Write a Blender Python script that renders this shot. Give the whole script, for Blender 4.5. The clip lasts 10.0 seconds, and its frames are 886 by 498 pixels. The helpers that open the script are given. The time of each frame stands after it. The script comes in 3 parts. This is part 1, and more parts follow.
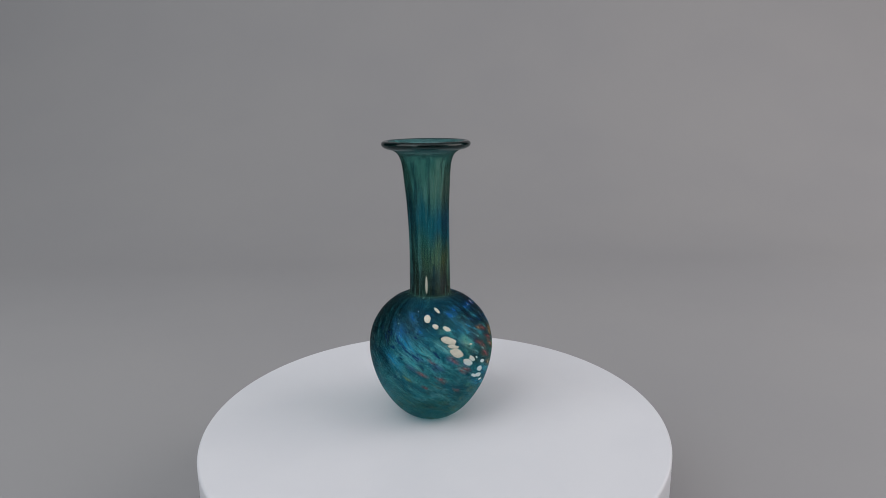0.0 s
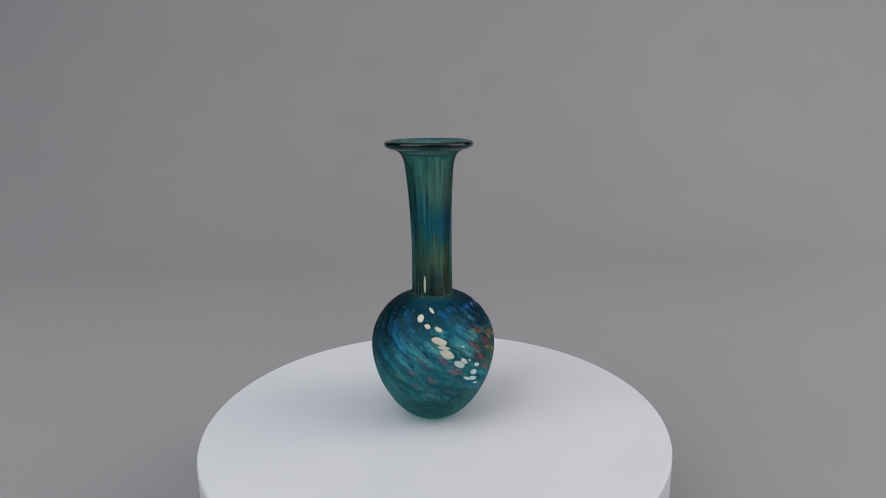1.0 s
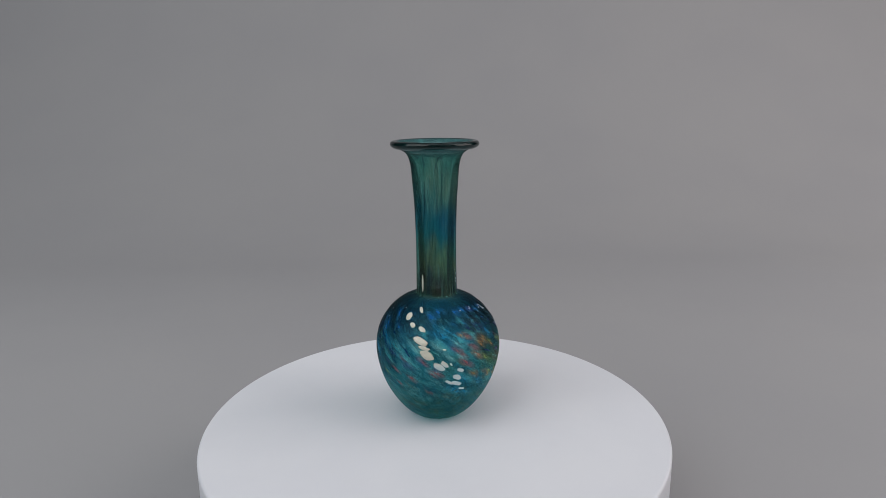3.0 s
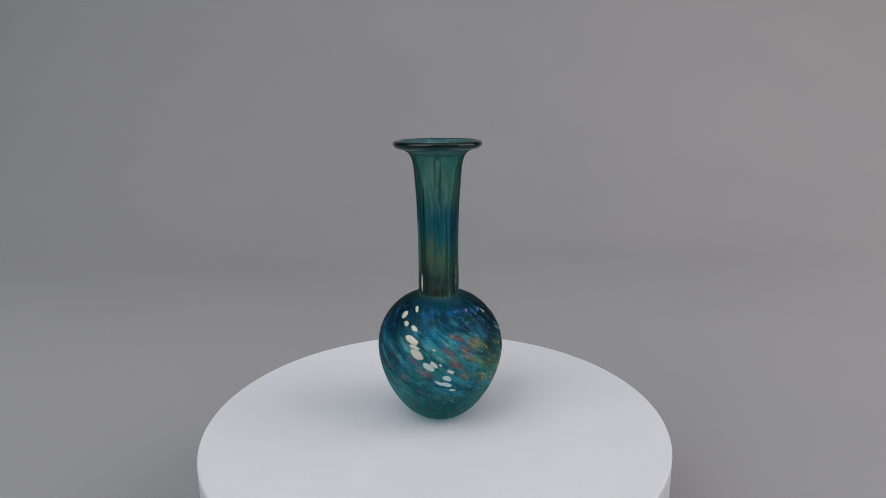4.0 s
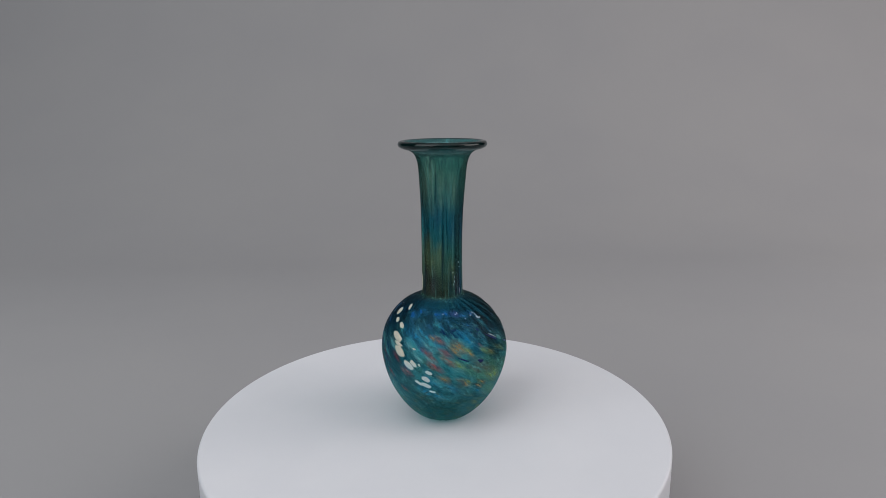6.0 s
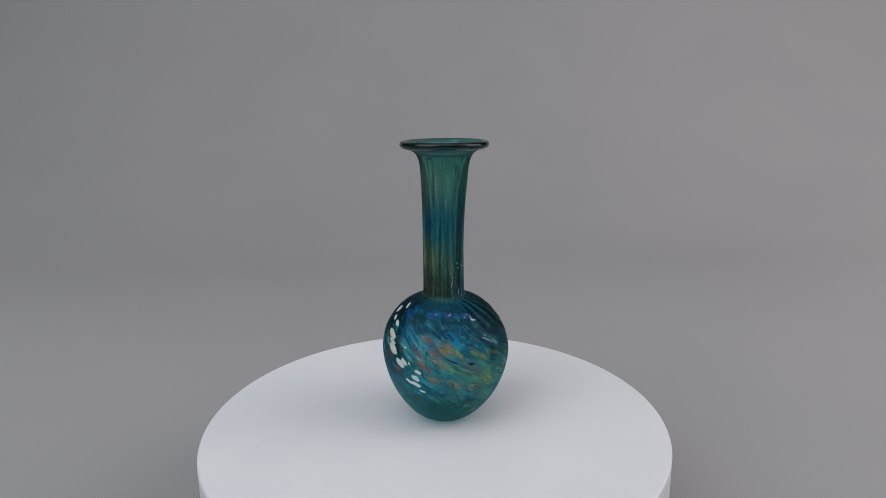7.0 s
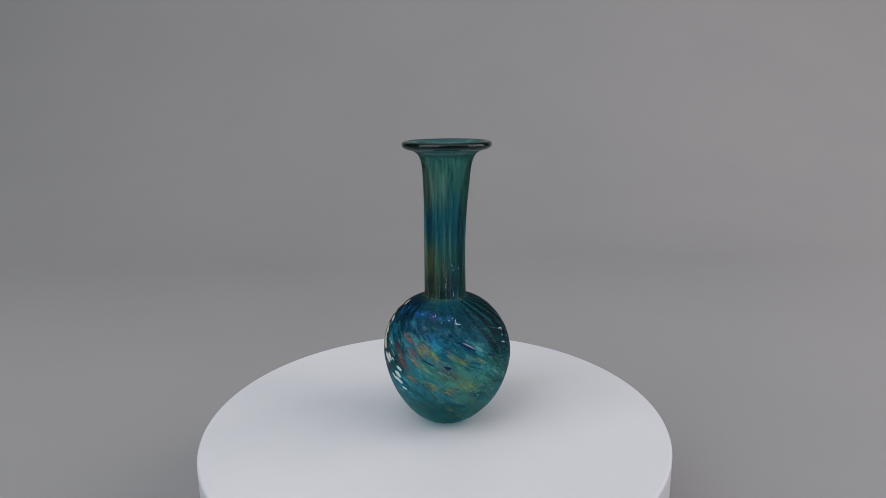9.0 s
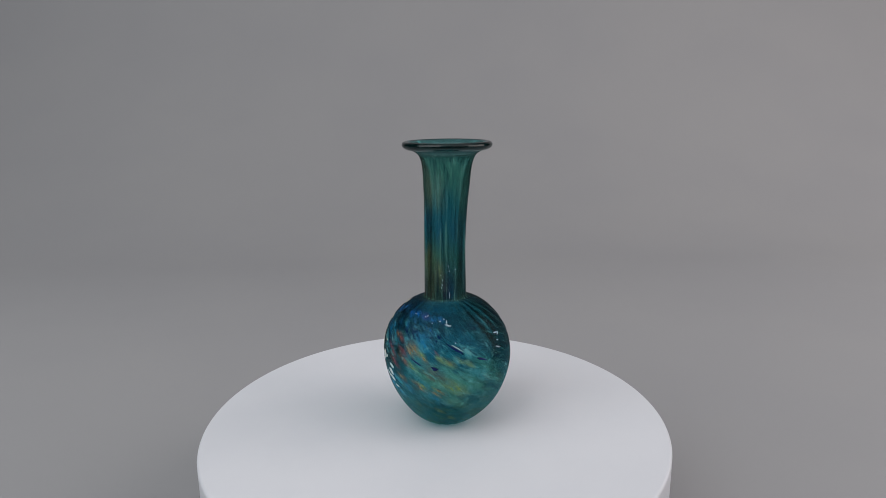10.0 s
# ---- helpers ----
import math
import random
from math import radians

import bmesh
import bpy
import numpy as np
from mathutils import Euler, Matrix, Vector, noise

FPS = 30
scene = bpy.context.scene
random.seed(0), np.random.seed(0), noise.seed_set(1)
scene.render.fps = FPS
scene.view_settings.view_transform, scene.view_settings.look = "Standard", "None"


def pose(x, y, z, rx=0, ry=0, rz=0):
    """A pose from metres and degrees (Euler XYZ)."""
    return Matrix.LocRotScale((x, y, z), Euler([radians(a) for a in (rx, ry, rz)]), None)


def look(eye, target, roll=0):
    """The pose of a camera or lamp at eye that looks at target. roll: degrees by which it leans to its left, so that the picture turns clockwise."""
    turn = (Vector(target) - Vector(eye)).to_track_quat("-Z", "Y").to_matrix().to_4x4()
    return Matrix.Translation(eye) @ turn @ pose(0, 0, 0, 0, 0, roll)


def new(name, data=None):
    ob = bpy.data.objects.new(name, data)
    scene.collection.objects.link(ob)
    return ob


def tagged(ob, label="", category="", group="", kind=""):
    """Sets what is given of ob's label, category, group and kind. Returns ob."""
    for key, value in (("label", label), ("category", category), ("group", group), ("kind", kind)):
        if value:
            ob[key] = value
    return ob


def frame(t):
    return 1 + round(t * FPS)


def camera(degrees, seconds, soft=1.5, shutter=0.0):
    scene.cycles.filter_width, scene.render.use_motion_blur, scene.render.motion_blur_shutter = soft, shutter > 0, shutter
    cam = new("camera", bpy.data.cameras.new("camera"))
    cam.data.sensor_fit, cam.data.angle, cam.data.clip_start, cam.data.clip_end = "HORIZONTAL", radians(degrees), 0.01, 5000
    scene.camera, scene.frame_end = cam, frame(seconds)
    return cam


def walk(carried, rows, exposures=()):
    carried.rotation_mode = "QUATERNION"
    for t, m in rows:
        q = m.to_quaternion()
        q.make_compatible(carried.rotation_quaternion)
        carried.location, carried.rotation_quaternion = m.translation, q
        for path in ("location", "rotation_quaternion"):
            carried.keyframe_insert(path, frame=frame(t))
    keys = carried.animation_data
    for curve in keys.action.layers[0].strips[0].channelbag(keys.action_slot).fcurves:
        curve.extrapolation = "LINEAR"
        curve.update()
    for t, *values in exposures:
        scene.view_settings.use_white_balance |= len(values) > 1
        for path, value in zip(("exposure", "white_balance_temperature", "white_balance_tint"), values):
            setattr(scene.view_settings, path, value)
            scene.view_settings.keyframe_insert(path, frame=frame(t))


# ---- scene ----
# ---- camera: fixed on a stand, looking slightly down ----
cam = camera(70.16, 10.0, soft=0.65)
EYE = (0.0, -0.38696, 0.20519)
CAM_POSE = pose(*EYE, 90 - 13.1956, 0, -0.9352) @ pose(0, 0, 0, 0, 0, -0.6227)
walk(cam, [(0.0, CAM_POSE), (10.0, CAM_POSE)])

TURN, START = -11.1, 0.7           # the turntable: degrees per second, and where it starts
VASE_AT = Vector((-0.00213, 0.00716, 0.0))
FLOOR_Z = -0.085

# ---- world and lamps ----
world = bpy.data.worlds.new("studio_world")
scene.world = world
world.use_nodes = True
world.node_tree.nodes["Background"].inputs[0].default_value = (0.9, 0.95, 1.0, 1)
world.node_tree.nodes["Background"].inputs[1].default_value = 0.02


def softbox(name, eye, target, wide, high, power, colour):
    data = bpy.data.lights.new(name, "AREA")
    data.shape, data.size, data.size_y = "RECTANGLE", wide, high
    data.energy, data.color = power, colour
    ob = new(name, data)
    ob.matrix_world = look(eye, target)
    return ob


softbox("softbox_lamp", (-1.20, -0.60, 1.15), (-0.6, 0.9, 0.25), 1.8, 1.6, 17.0, (0.93, 0.98, 1.0))
softbox("softbox_lamp", (1.60, 0.00, 0.80), (0.45, 1.00, 0.10), 1.7, 1.4, 18.3, (1.0, 0.94, 0.92))
softbox("ceiling_lamp", (0.0, -0.25, 1.95), (0.0, 0.5, 0.0), 3.2, 3.0, 21.5, (0.98, 0.98, 1.0))


# ---- the vase's profile: height and radius in metres ----
BODY = [(0.0, 0.0), (0.0006, 0.006), (0.0002, 0.0098), (0.0006, 0.0130), (0.003, 0.0178), (0.008, 0.0236), (0.016, 0.0297), (0.026, 0.0351), (0.038, 0.0389),
        (0.050, 0.0403), (0.062, 0.0382), (0.072, 0.0325), (0.0790, 0.0252), (0.0828, 0.0180), (0.0840, 0.0142), (0.0850, 0.01315)]
NECK = [(0.0850, 0.01315), (0.0900, 0.0131), (0.105, 0.0129), (0.120, 0.0129), (0.135, 0.0132), (0.145, 0.0136), (0.155, 0.0143),
        (0.165, 0.0151), (0.170, 0.0161), (0.1738, 0.0180), (0.1762, 0.0215)]
LIP = [(0.1762, 0.0215), (0.1770, 0.0252), (0.1782, 0.0271), (0.1797, 0.0277), (0.1811, 0.0270), (0.1817, 0.0253), (0.1811, 0.0230)]
BORE = [(0.1811, 0.0230), (0.1790, 0.0200), (0.1755, 0.0165), (0.1700, 0.0136), (0.160, 0.0108), (0.140, 0.0082), (0.110, 0.0074), (0.088, 0.0073),
        (0.0820, 0.0100), (0.078, 0.0150), (0.070, 0.0233), (0.062, 0.0274), (0.050, 0.0289), (0.038, 0.0279), (0.026, 0.0252),
        (0.016, 0.0212), (0.009, 0.0135), (0.0070, 0.0)]


def radius_at(z):
    for (za, ra), (zb, rb) in zip(BODY[2:] + NECK[1:], BODY[3:] + NECK[1:]):
        if za <= z <= zb:
            return ra + (rb - ra) * (z - za) / (zb - za)
    return NECK[-1][1]


# ---- materials ----
class Nodes:
    """Short hand for building a node tree."""

    def __init__(self, name):
        self.mat = bpy.data.materials.new(name)
        self.mat.use_nodes = True
        self.tree = self.mat.node_tree
        self.tree.nodes.clear()
        self.out = self.tree.nodes.new("ShaderNodeOutputMaterial")

    def put(self, socket, value):
        if isinstance(value, bpy.types.NodeSocket):
            self.tree.links.new(value, socket)
        else:
            if isinstance(value, tuple) and len(value) == 3 and socket.type == "RGBA":
                value = (*value, 1)
            socket.default_value = value

    def add(self, kind, values=None, operation="", clamp=False, smooth="", turn="", data="", blend=""):
        node = self.tree.nodes.new(kind)
        if operation:
            node.operation = operation
        if clamp:
            node.use_clamp = True
        if smooth:
            node.interpolation_type = smooth
        if turn:
            node.rotation_type = turn
        if data:
            node.data_type = data
        if blend:
            node.blend_type = blend
        for key, value in (values or {}).items():
            self.put(node.inputs[key], value)
        return node

    def math(self, op, a, b=0.0, c=0.0, clamp=False):
        return self.add("ShaderNodeMath", {0: a, 1: b, 2: c}, operation=op, clamp=clamp).outputs[0]

    def step(self, value, lo, hi, to_lo=0.0, to_hi=1.0):
        return self.add("ShaderNodeMapRange", {"Value": value, "From Min": lo, "From Max": hi, "To Min": to_lo, "To Max": to_hi},
                        smooth="SMOOTHSTEP").outputs[0]

    def noise(self, vector, scale, detail=4.0, rough=0.55, distortion=0.0):
        return self.add("ShaderNodeTexNoise", {"Vector": vector, "Scale": scale, "Detail": detail, "Roughness": rough,
                                               "Distortion": distortion})

    def mix(self, f, a, b, blend="MIX"):
        node = self.add("ShaderNodeMix", data="RGBA", blend=blend)
        self.put(node.inputs[0], f), self.put(node.inputs[6], a), self.put(node.inputs[7], b)
        return node.outputs[2]

    def stretch(self, vector, x, y, z):
        return self.add("ShaderNodeVectorMath", {0: vector, 1: (x, y, z)}, operation="MULTIPLY").outputs[0]

    def ramp(self, value, stops):
        node = self.add("ShaderNodeValToRGB", {0: value})
        el = node.color_ramp.elements
        while len(el) < len(stops):
            el.new(0.5)
        for e, (at, colour) in zip(el, stops):
            e.position, e.color = at, (*colour, 1)
        return node.outputs[0]

    def bump(self, height, strength, distance):
        return self.add("ShaderNodeBump", {"Height": height, "Strength": strength, "Distance": distance}).outputs[0]

    def done(self, shader):
        self.tree.links.new(shader, self.out.inputs[0])
        return self.mat


def paper_grey():
    n = Nodes("grey_seamless_paper")
    at = n.add("ShaderNodeTexCoord").outputs["Object"]
    cloud = n.noise(at, 2.2, 3.0).outputs[0]
    fibre = n.noise(at, 900.0, 2.0).outputs[0]
    tone = n.mix(n.step(cloud, 0.3, 0.7), (0.335, 0.333, 0.347), (0.352, 0.348, 0.358))
    tone = n.mix(n.math("MULTIPLY", fibre, 0.12), tone, (0.42, 0.42, 0.42))
    p = n.add("ShaderNodeBsdfPrincipled", {"Base Color": tone, "Roughness": 0.85, "Specular IOR Level": 0.25,
                                           "Normal": n.bump(fibre, 0.06, 0.0004)})
    return n.done(p.outputs[0])


def platter_white():
    n = Nodes("white_satin_laminate")
    at = n.add("ShaderNodeTexCoord").outputs["Object"]
    cloud = n.noise(at, 14.0, 4.0).outputs[0]
    grain = n.noise(at, 1400.0, 2.0).outputs[0]
    tone = n.mix(n.step(cloud, 0.35, 0.65), (0.722, 0.732, 0.780), (0.742, 0.750, 0.795))
    p = n.add("ShaderNodeBsdfPrincipled", {"Base Color": tone, "Roughness": n.step(cloud, 0.3, 0.7, 0.48, 0.56),
                                           "Specular IOR Level": 0.35, "Normal": n.bump(grain, 0.05, 0.0002)})
    return n.done(p.outputs[0])


def room_paint(name, colour):
    n = Nodes(name)
    at = n.add("ShaderNodeTexCoord").outputs["Object"]
    cloud = n.noise(at, 3.0, 5.0).outputs[0]
    tone = n.mix(cloud, colour, tuple(v * 1.15 for v in colour))
    return n.done(n.add("ShaderNodeBsdfPrincipled", {"Base Color": tone, "Roughness": 0.8}).outputs[0])


TWIST, PULL = 26.0, 0.80            # twist of the streaks, radians per metre of height, and their lengthening
# frit colours in the body, and painted pale glow: degrees round the vase, height and size in millimetres
RED = [(-98.3, 43.9, 2.2), (-81.3, 39.8, 2.6), (-96.3, 34.5, 1.9), (-89.8, 52.1, 1.7), (-70.5, 52.1, 2.6), (-58.1, 44.6, 2.8), (-64.7, 30.7, 1.7),
       (-27.0, 65.2, 2.6), (-39.2, 58.4, 3.0), (-22.3, 58.0, 3.2), (-31.8, 50.3, 3.2), (-34.0, 55.1, 2.2), (-61.9, 44.3, 2.4), (-19.6, 52.8, 2.6), (11.4, 60.1, 1.4)]
PURPLE = [(-85.0, 49.0, 3.0), (-108.3, 47.8, 2.8), (-101.4, 53.6, 2.4), (-73.1, 51.9, 2.2), (-8.6, 78.2, 3.0), (-44.3, 59.4, 2.2), (-59.2, 47.0, 2.0), (-88.2, 47.3, 2.0)]
ORANGE = [(-10.4, 61.0, 3.8), (-20.0, 53.1, 3.0), (-14.2, 58.7, 2.8), (-10.5, 62.8, 3.0), (0.1, 56.1, 2.2), (-5.6, 38.0, 3.2), (-24.0, 41.5, 2.8), (-34.4, 66.2, 2.0),
          (-16.1, 61.0, 2.4), (23.6, 54.3, 1.6), (9.8, 34.0, 2.2), (13.6, 36.0, 2.2), (-67.4, 31.3, 1.7), (-29.3, 65.8, 2.0)]
BROWN = [(-25.8, 57.6, 2.2), (-20.7, 53.0, 3.2), (-35.8, 50.1, 2.4), (-12.4, 60.5, 3.6), (12.2, 47.4, 6.5), (-28.3, 65.2, 1.9), (-21.7, 42.8, 2.4), (4.2, 46.4, 3.4)]
OLIVE = [(-1.3, 58.2, 2.6), (-1.3, 38.2, 2.6), (-10.5, 50.3, 2.9), (15.5, 56.2, 2.4), (24.8, 37.7, 5.0), (10.2, 37.0, 2.4), (28.5, 39.4, 5.4), (39.5, 53.1, 2.8),
         (31.9, 55.6, 2.4), (22.9, 54.6, 3.0), (30.9, 37.3, 3.8), (-112.6, 39.6, 1.9), (24.4, 13.7, 2.6), (12, 20, 2.6)]
BLUE = [(-126.4, 69.9, 7.2), (-110.4, 75.7, 6.0), (-64.3, 76.1, 5.6), (-52.1, 77.9, 5.6), (-4.5, 68.7, 5.2), (-31.7, 78.0, 5.0), (11.7, 76.9, 4.0), (0.1, 76.7, 5.0),
        (-20.9, 78.6, 4.0), (-9, 78.0, 3.4), (-121.1, 66.3, 5.0), (-88, 76, 4.0), (-42, 73.5, 4.6), (-27, 72.5, 4.2), (-14, 73.5, 4.2), (3, 72, 3.6), (-100, 70, 4.6)]
# the first azure row also holds glow from light passing through the glass
AZURE = [(-51.4, 65.9, 7.4), (-61.0, 69.1, 5.2), (-41.6, 31.6, 5.2), (-31.5, 38.3, 4.8), (-17.9, 34.8, 4.4), (10.1, 29.8, 3.8), (-6.0, 29.6, 3.4), (-36.9, 66.0, 5.6),
         (-30, 29.3, 4.8), (-0.1, 64.3, 5.2), (-46.1, 69.5, 4.4), (-110, 60, 7.0), (-128, 52, 6.0)]
CYAN = [(-98.1, 58.2, 5.6), (-86.5, 52.6, 4.4), (-106.4, 51.0, 4.8), (-36.8, 63.5, 4.6), (-30.1, 73.0, 3.0), (-26.8, 37.5, 4.2), (-23.0, 65.6, 3.6), (39.3, 59.9, 5.4),
        (53.7, 45.0, 6.4), (-52.5, 61.0, 5.2), (-4.2, 31.4, 3.6), (29.8, 46.6, 5.4), (-70, 68, 3.2), (-75, 58, 4.6)]
# pale patches: bright light through the bulb, put in as colour
PALE_GLOW = [(-76.7, 60.0, 4.0), (-55.6, 60.0, 3.2), (-39.5, 62.6, 2.6), (-35.2, 54.1, 2.4), (39.4, 60.5, 3.0), (56.1, 43.3, 3.4), (-47.4, 55.0, 2.4), (16.1, 57.4, 2.0)]
GREEN = [(-95.5, 73.4, 3.6), (-80.8, 63.5, 3.0), (-57.6, 57.0, 5.0), (-43.6, 54.1, 4.8), (25.1, 51.2, 5.5), (71.1, 71.7, 7.0), (-51.4, 49.9, 4.8), (45, 52.9, 4.4),
         (60, 66, 6.0), (82, 62, 9.0), (95, 45, 9.0), (75, 30, 7.0)]
MOSS = [(15, 40, 9), (30, 44, 9), (46, 40, 8), (28, 28, 7), (0, 46, 6), (58, 50, 7), (66, 42, 8)]
FLECKED = [(-118, 58, 13), (-98, 52, 11), (-132, 63, 13), (-105, 66, 9), (-85, 56, 6), (-26.2, 69.9, 5.0), (-11.9, 69.5, 6.0), (0.6, 69.2, 5.0), (-17.1, 68.0, 6.0),
           (11.6, 67.9, 5.5), (30, 66, 6.0), (49.4, 72.7, 4.4)]

# neck band colours; sage and olive also paint in lamp light refracted through the neck
NECK_SAGE_GLOW = [(-55, 163, 5.0), (-75, 155, 4.6), (-51, 150, 4.6), (-28, 154, 4.6), (5, 151, 4.6)]
NECK_NAVY = [(32, 92, 5.0), (40, 128, 4.4), (-35, 134, 4.6), (4, 127, 4.4)]
NECK_OLIVE_GLOW = [(-74, 109, 4.6), (-67, 117, 3.4), (-47, 107, 3.8), (-29, 111, 3.4), (4, 102, 3.4)]
NECK_DUSK = [(-76, 98, 3.6), (-51, 95, 3.4), (20, 94, 3.0)]


def vase_glass():
    """Art glass: teal body with twisted streaks and colour frit, a banded streaky neck, glossy and partly see-through."""
    n = Nodes("streaked_teal_art_glass")
    at = n.add("ShaderNodeTexCoord").outputs["Object"]
    z = n.add("ShaderNodeSeparateXYZ", {0: at}).outputs[2]
    twist = n.add("ShaderNodeVectorRotate", {"Vector": at, "Axis": (0.0, 0.0, 1.0), "Angle": n.math("MULTIPLY", z, TWIST)},
                  turn="AXIS_ANGLE").outputs[0]
    streak = n.stretch(twist, 1, 1, PULL)
    wide = n.noise(n.stretch(streak, 1, 1, 1.3), 78.0, 3.0, 0.5, 0.3).outputs[0]
    mid = n.noise(n.stretch(streak, 1, 1, 1.15), 250.0, 5.0, 0.68, 0.4).outputs[0]
    fine = n.noise(n.stretch(streak, 1, 1, 0.95), 430.0, 4.0, 0.6, 0.6).outputs[0]
    warp = n.add("ShaderNodeVectorMath", {0: n.noise(streak, 260.0, 3.0, 0.6).outputs[1], 1: (0.5, 0.5, 0.5)}, operation="SUBTRACT").outputs[0]
    ragged = n.add("ShaderNodeVectorMath", {0: warp, 1: (0.0046, 0.0046, 0.0046), 2: streak}, operation="MULTIPLY_ADD").outputs[0]

    def spots(rows):
        """How much of a frit or glow colour lies here: soft ragged patches drawn out along the streaks."""
        total = 0.0
        for degrees, height, size in rows:
            h = height / 1000
            a, r = radians(degrees) + TWIST * h, radius_at(h)
            far = n.add("ShaderNodeVectorMath", {0: ragged, 1: (r * math.cos(a), r * math.sin(a), h * PULL)}, operation="DISTANCE").outputs["Value"]
            one = n.step(far, size / 1000 * 1.3, size / 1000 * 0.1)
            total = n.math("MAXIMUM", one, total)
        return total

    # body
    body = n.mix(n.step(wide, 0.38, 0.64), (0.004, 0.105, 0.185), (0.026, 0.290, 0.350))
    high = n.math("MULTIPLY", n.step(z, 0.052, 0.072), n.step(wide, 0.68, 0.38, 0.25, 0.9))
    body = n.mix(high, body, (0.006, 0.085, 0.200))
    green, blue, azure, cyan, pale = spots(GREEN), spots(BLUE), spots(AZURE), spots(CYAN), spots(PALE_GLOW)
    olive, brown, purple, orange, red, flecked = spots(OLIVE), spots(BROWN), spots(PURPLE), spots(ORANGE), spots(RED), spots(FLECKED)
    body = n.mix(n.math("MULTIPLY", green, 0.75), body, (0.012, 0.140, 0.110))
    stroke = n.noise(n.stretch(twist, 1, 1, 0.30), 170.0, 3.0, 0.6, 0.3).outputs[0]
    blue = n.math("MULTIPLY", blue, n.step(stroke, 0.40, 0.56, 0.25, 1.0))
    body = n.mix(n.math("MULTIPLY", blue, 0.95), body, (0.018, 0.240, 0.800))
    # shoulder darkness that refraction would give, painted into the tone around the blue
    body = n.mix(n.math("MULTIPLY", n.step(z, 0.057, 0.074, 0.0, 0.88), n.math("SUBTRACT", 1.0, n.math("MULTIPLY", blue, 0.95))), body, (0.004, 0.055, 0.110))
    body = n.mix(n.math("MULTIPLY", azure, 0.90), body, (0.020, 0.400, 0.800))
    body = n.mix(n.math("MULTIPLY", cyan, 0.80), body, (0.110, 0.660, 0.740))
    body = n.mix(n.math("MULTIPLY", pale, 0.75), body, (0.480, 0.930, 0.900))
    # clear lower glass with mossy mottling
    body = n.mix(n.math("MULTIPLY", n.step(z, 0.036, 0.014, 0.0, 0.85), n.step(wide, 0.30, 0.56, 0.55, 1.0)), body, (0.055, 0.370, 0.380))
    tide = n.noise(n.stretch(streak, 1, 1, 1.3), 95.0, 4.0, 0.6, 0.4).outputs[0]
    body = n.mix(n.math("MULTIPLY", n.step(z, 0.040, 0.026), n.step(tide, 0.54, 0.40, 0.0, 0.75)), body, (0.012, 0.200, 0.290))
    moss = n.math("MULTIPLY", n.step(z, 0.036, 0.020), n.step(n.noise(n.stretch(streak, 1, 1, 1.6), 150.0, 4.0, 0.6, 0.5).outputs[0], 0.48, 0.62, 0.0, 0.75))
    body = n.mix(moss, body, (0.080, 0.270, 0.150))
    blot = n.noise(n.stretch(streak, 1, 1, 1.5), 190.0, 4.0, 0.65, 0.5).outputs[0]
    body = n.mix(n.math("MULTIPLY", n.step(z, 0.042, 0.030), n.step(blot, 0.51, 0.39, 0.0, 0.80)), body, (0.012, 0.120, 0.160))
    rust = n.noise(n.stretch(streak, 1, 1, 1.5), 160.0, 3.0, 0.6, 0.4).outputs[0]
    body = n.mix(n.math("MULTIPLY", n.step(z, 0.046, 0.034), n.step(rust, 0.58, 0.68, 0.0, 0.55)), body, (0.190, 0.190, 0.110))
    dots = n.noise(n.stretch(streak, 1, 1, 1.6), 420.0, 2.0, 0.5).outputs[0]
    body = n.mix(n.math("MULTIPLY", n.math("MULTIPLY", n.step(z, 0.030, 0.022), n.step(z, 0.005, 0.012)), n.step(dots, 0.63, 0.70, 0.0, 0.7)), body, (0.300, 0.560, 0.200))
    body = n.mix(n.math("MULTIPLY", spots(MOSS), 0.80), body, (0.160, 0.480, 0.240))
    zone = n.math("MULTIPLY", n.step(z, 0.004, 0.034), n.step(z, 0.082, 0.068, 0.15, 1.0))
    # darker green on the side opposite -45 degrees, most towards the shoulder
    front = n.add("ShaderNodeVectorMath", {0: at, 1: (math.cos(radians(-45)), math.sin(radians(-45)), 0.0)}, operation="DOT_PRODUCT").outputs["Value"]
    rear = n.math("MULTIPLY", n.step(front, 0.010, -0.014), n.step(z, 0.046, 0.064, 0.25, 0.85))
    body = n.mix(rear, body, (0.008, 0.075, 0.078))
    body = n.mix(n.math("MULTIPLY", n.step(z, 0.040, 0.058), n.step(stroke, 0.50, 0.38, 0.0, 0.65)), body, (0.004, 0.060, 0.110))
    body = n.mix(n.math("MULTIPLY", olive, 0.90), body, (0.500, 0.580, 0.130))
    body = n.mix(n.math("MULTIPLY", brown, 0.80), body, (0.260, 0.170, 0.090))
    body = n.mix(n.math("MULTIPLY", purple, 0.65), body, (0.110, 0.060, 0.380))
    body = n.mix(n.math("MULTIPLY", orange, 0.75), body, (0.920, 0.420, 0.120))
    body = n.mix(n.math("MULTIPLY", red, 0.82), body, (0.840, 0.120, 0.130))
    deep = n.math("MULTIPLY", zone, n.step(mid, 0.47, 0.37, 0.0, 0.70))
    body = n.mix(deep, body, (0.004, 0.075, 0.140))
    light = n.math("MULTIPLY", zone, n.step(mid, 0.52, 0.68))
    dark = n.math("MULTIPLY", zone, n.math("MULTIPLY", n.math("MAXIMUM", flecked, n.step(wide, 0.48, 0.38, 0.0, 0.4)), n.step(fine, 0.50, 0.60)))
    body = n.mix(n.math("MULTIPLY", light, 0.55), body, (0.240, 0.760, 0.780))
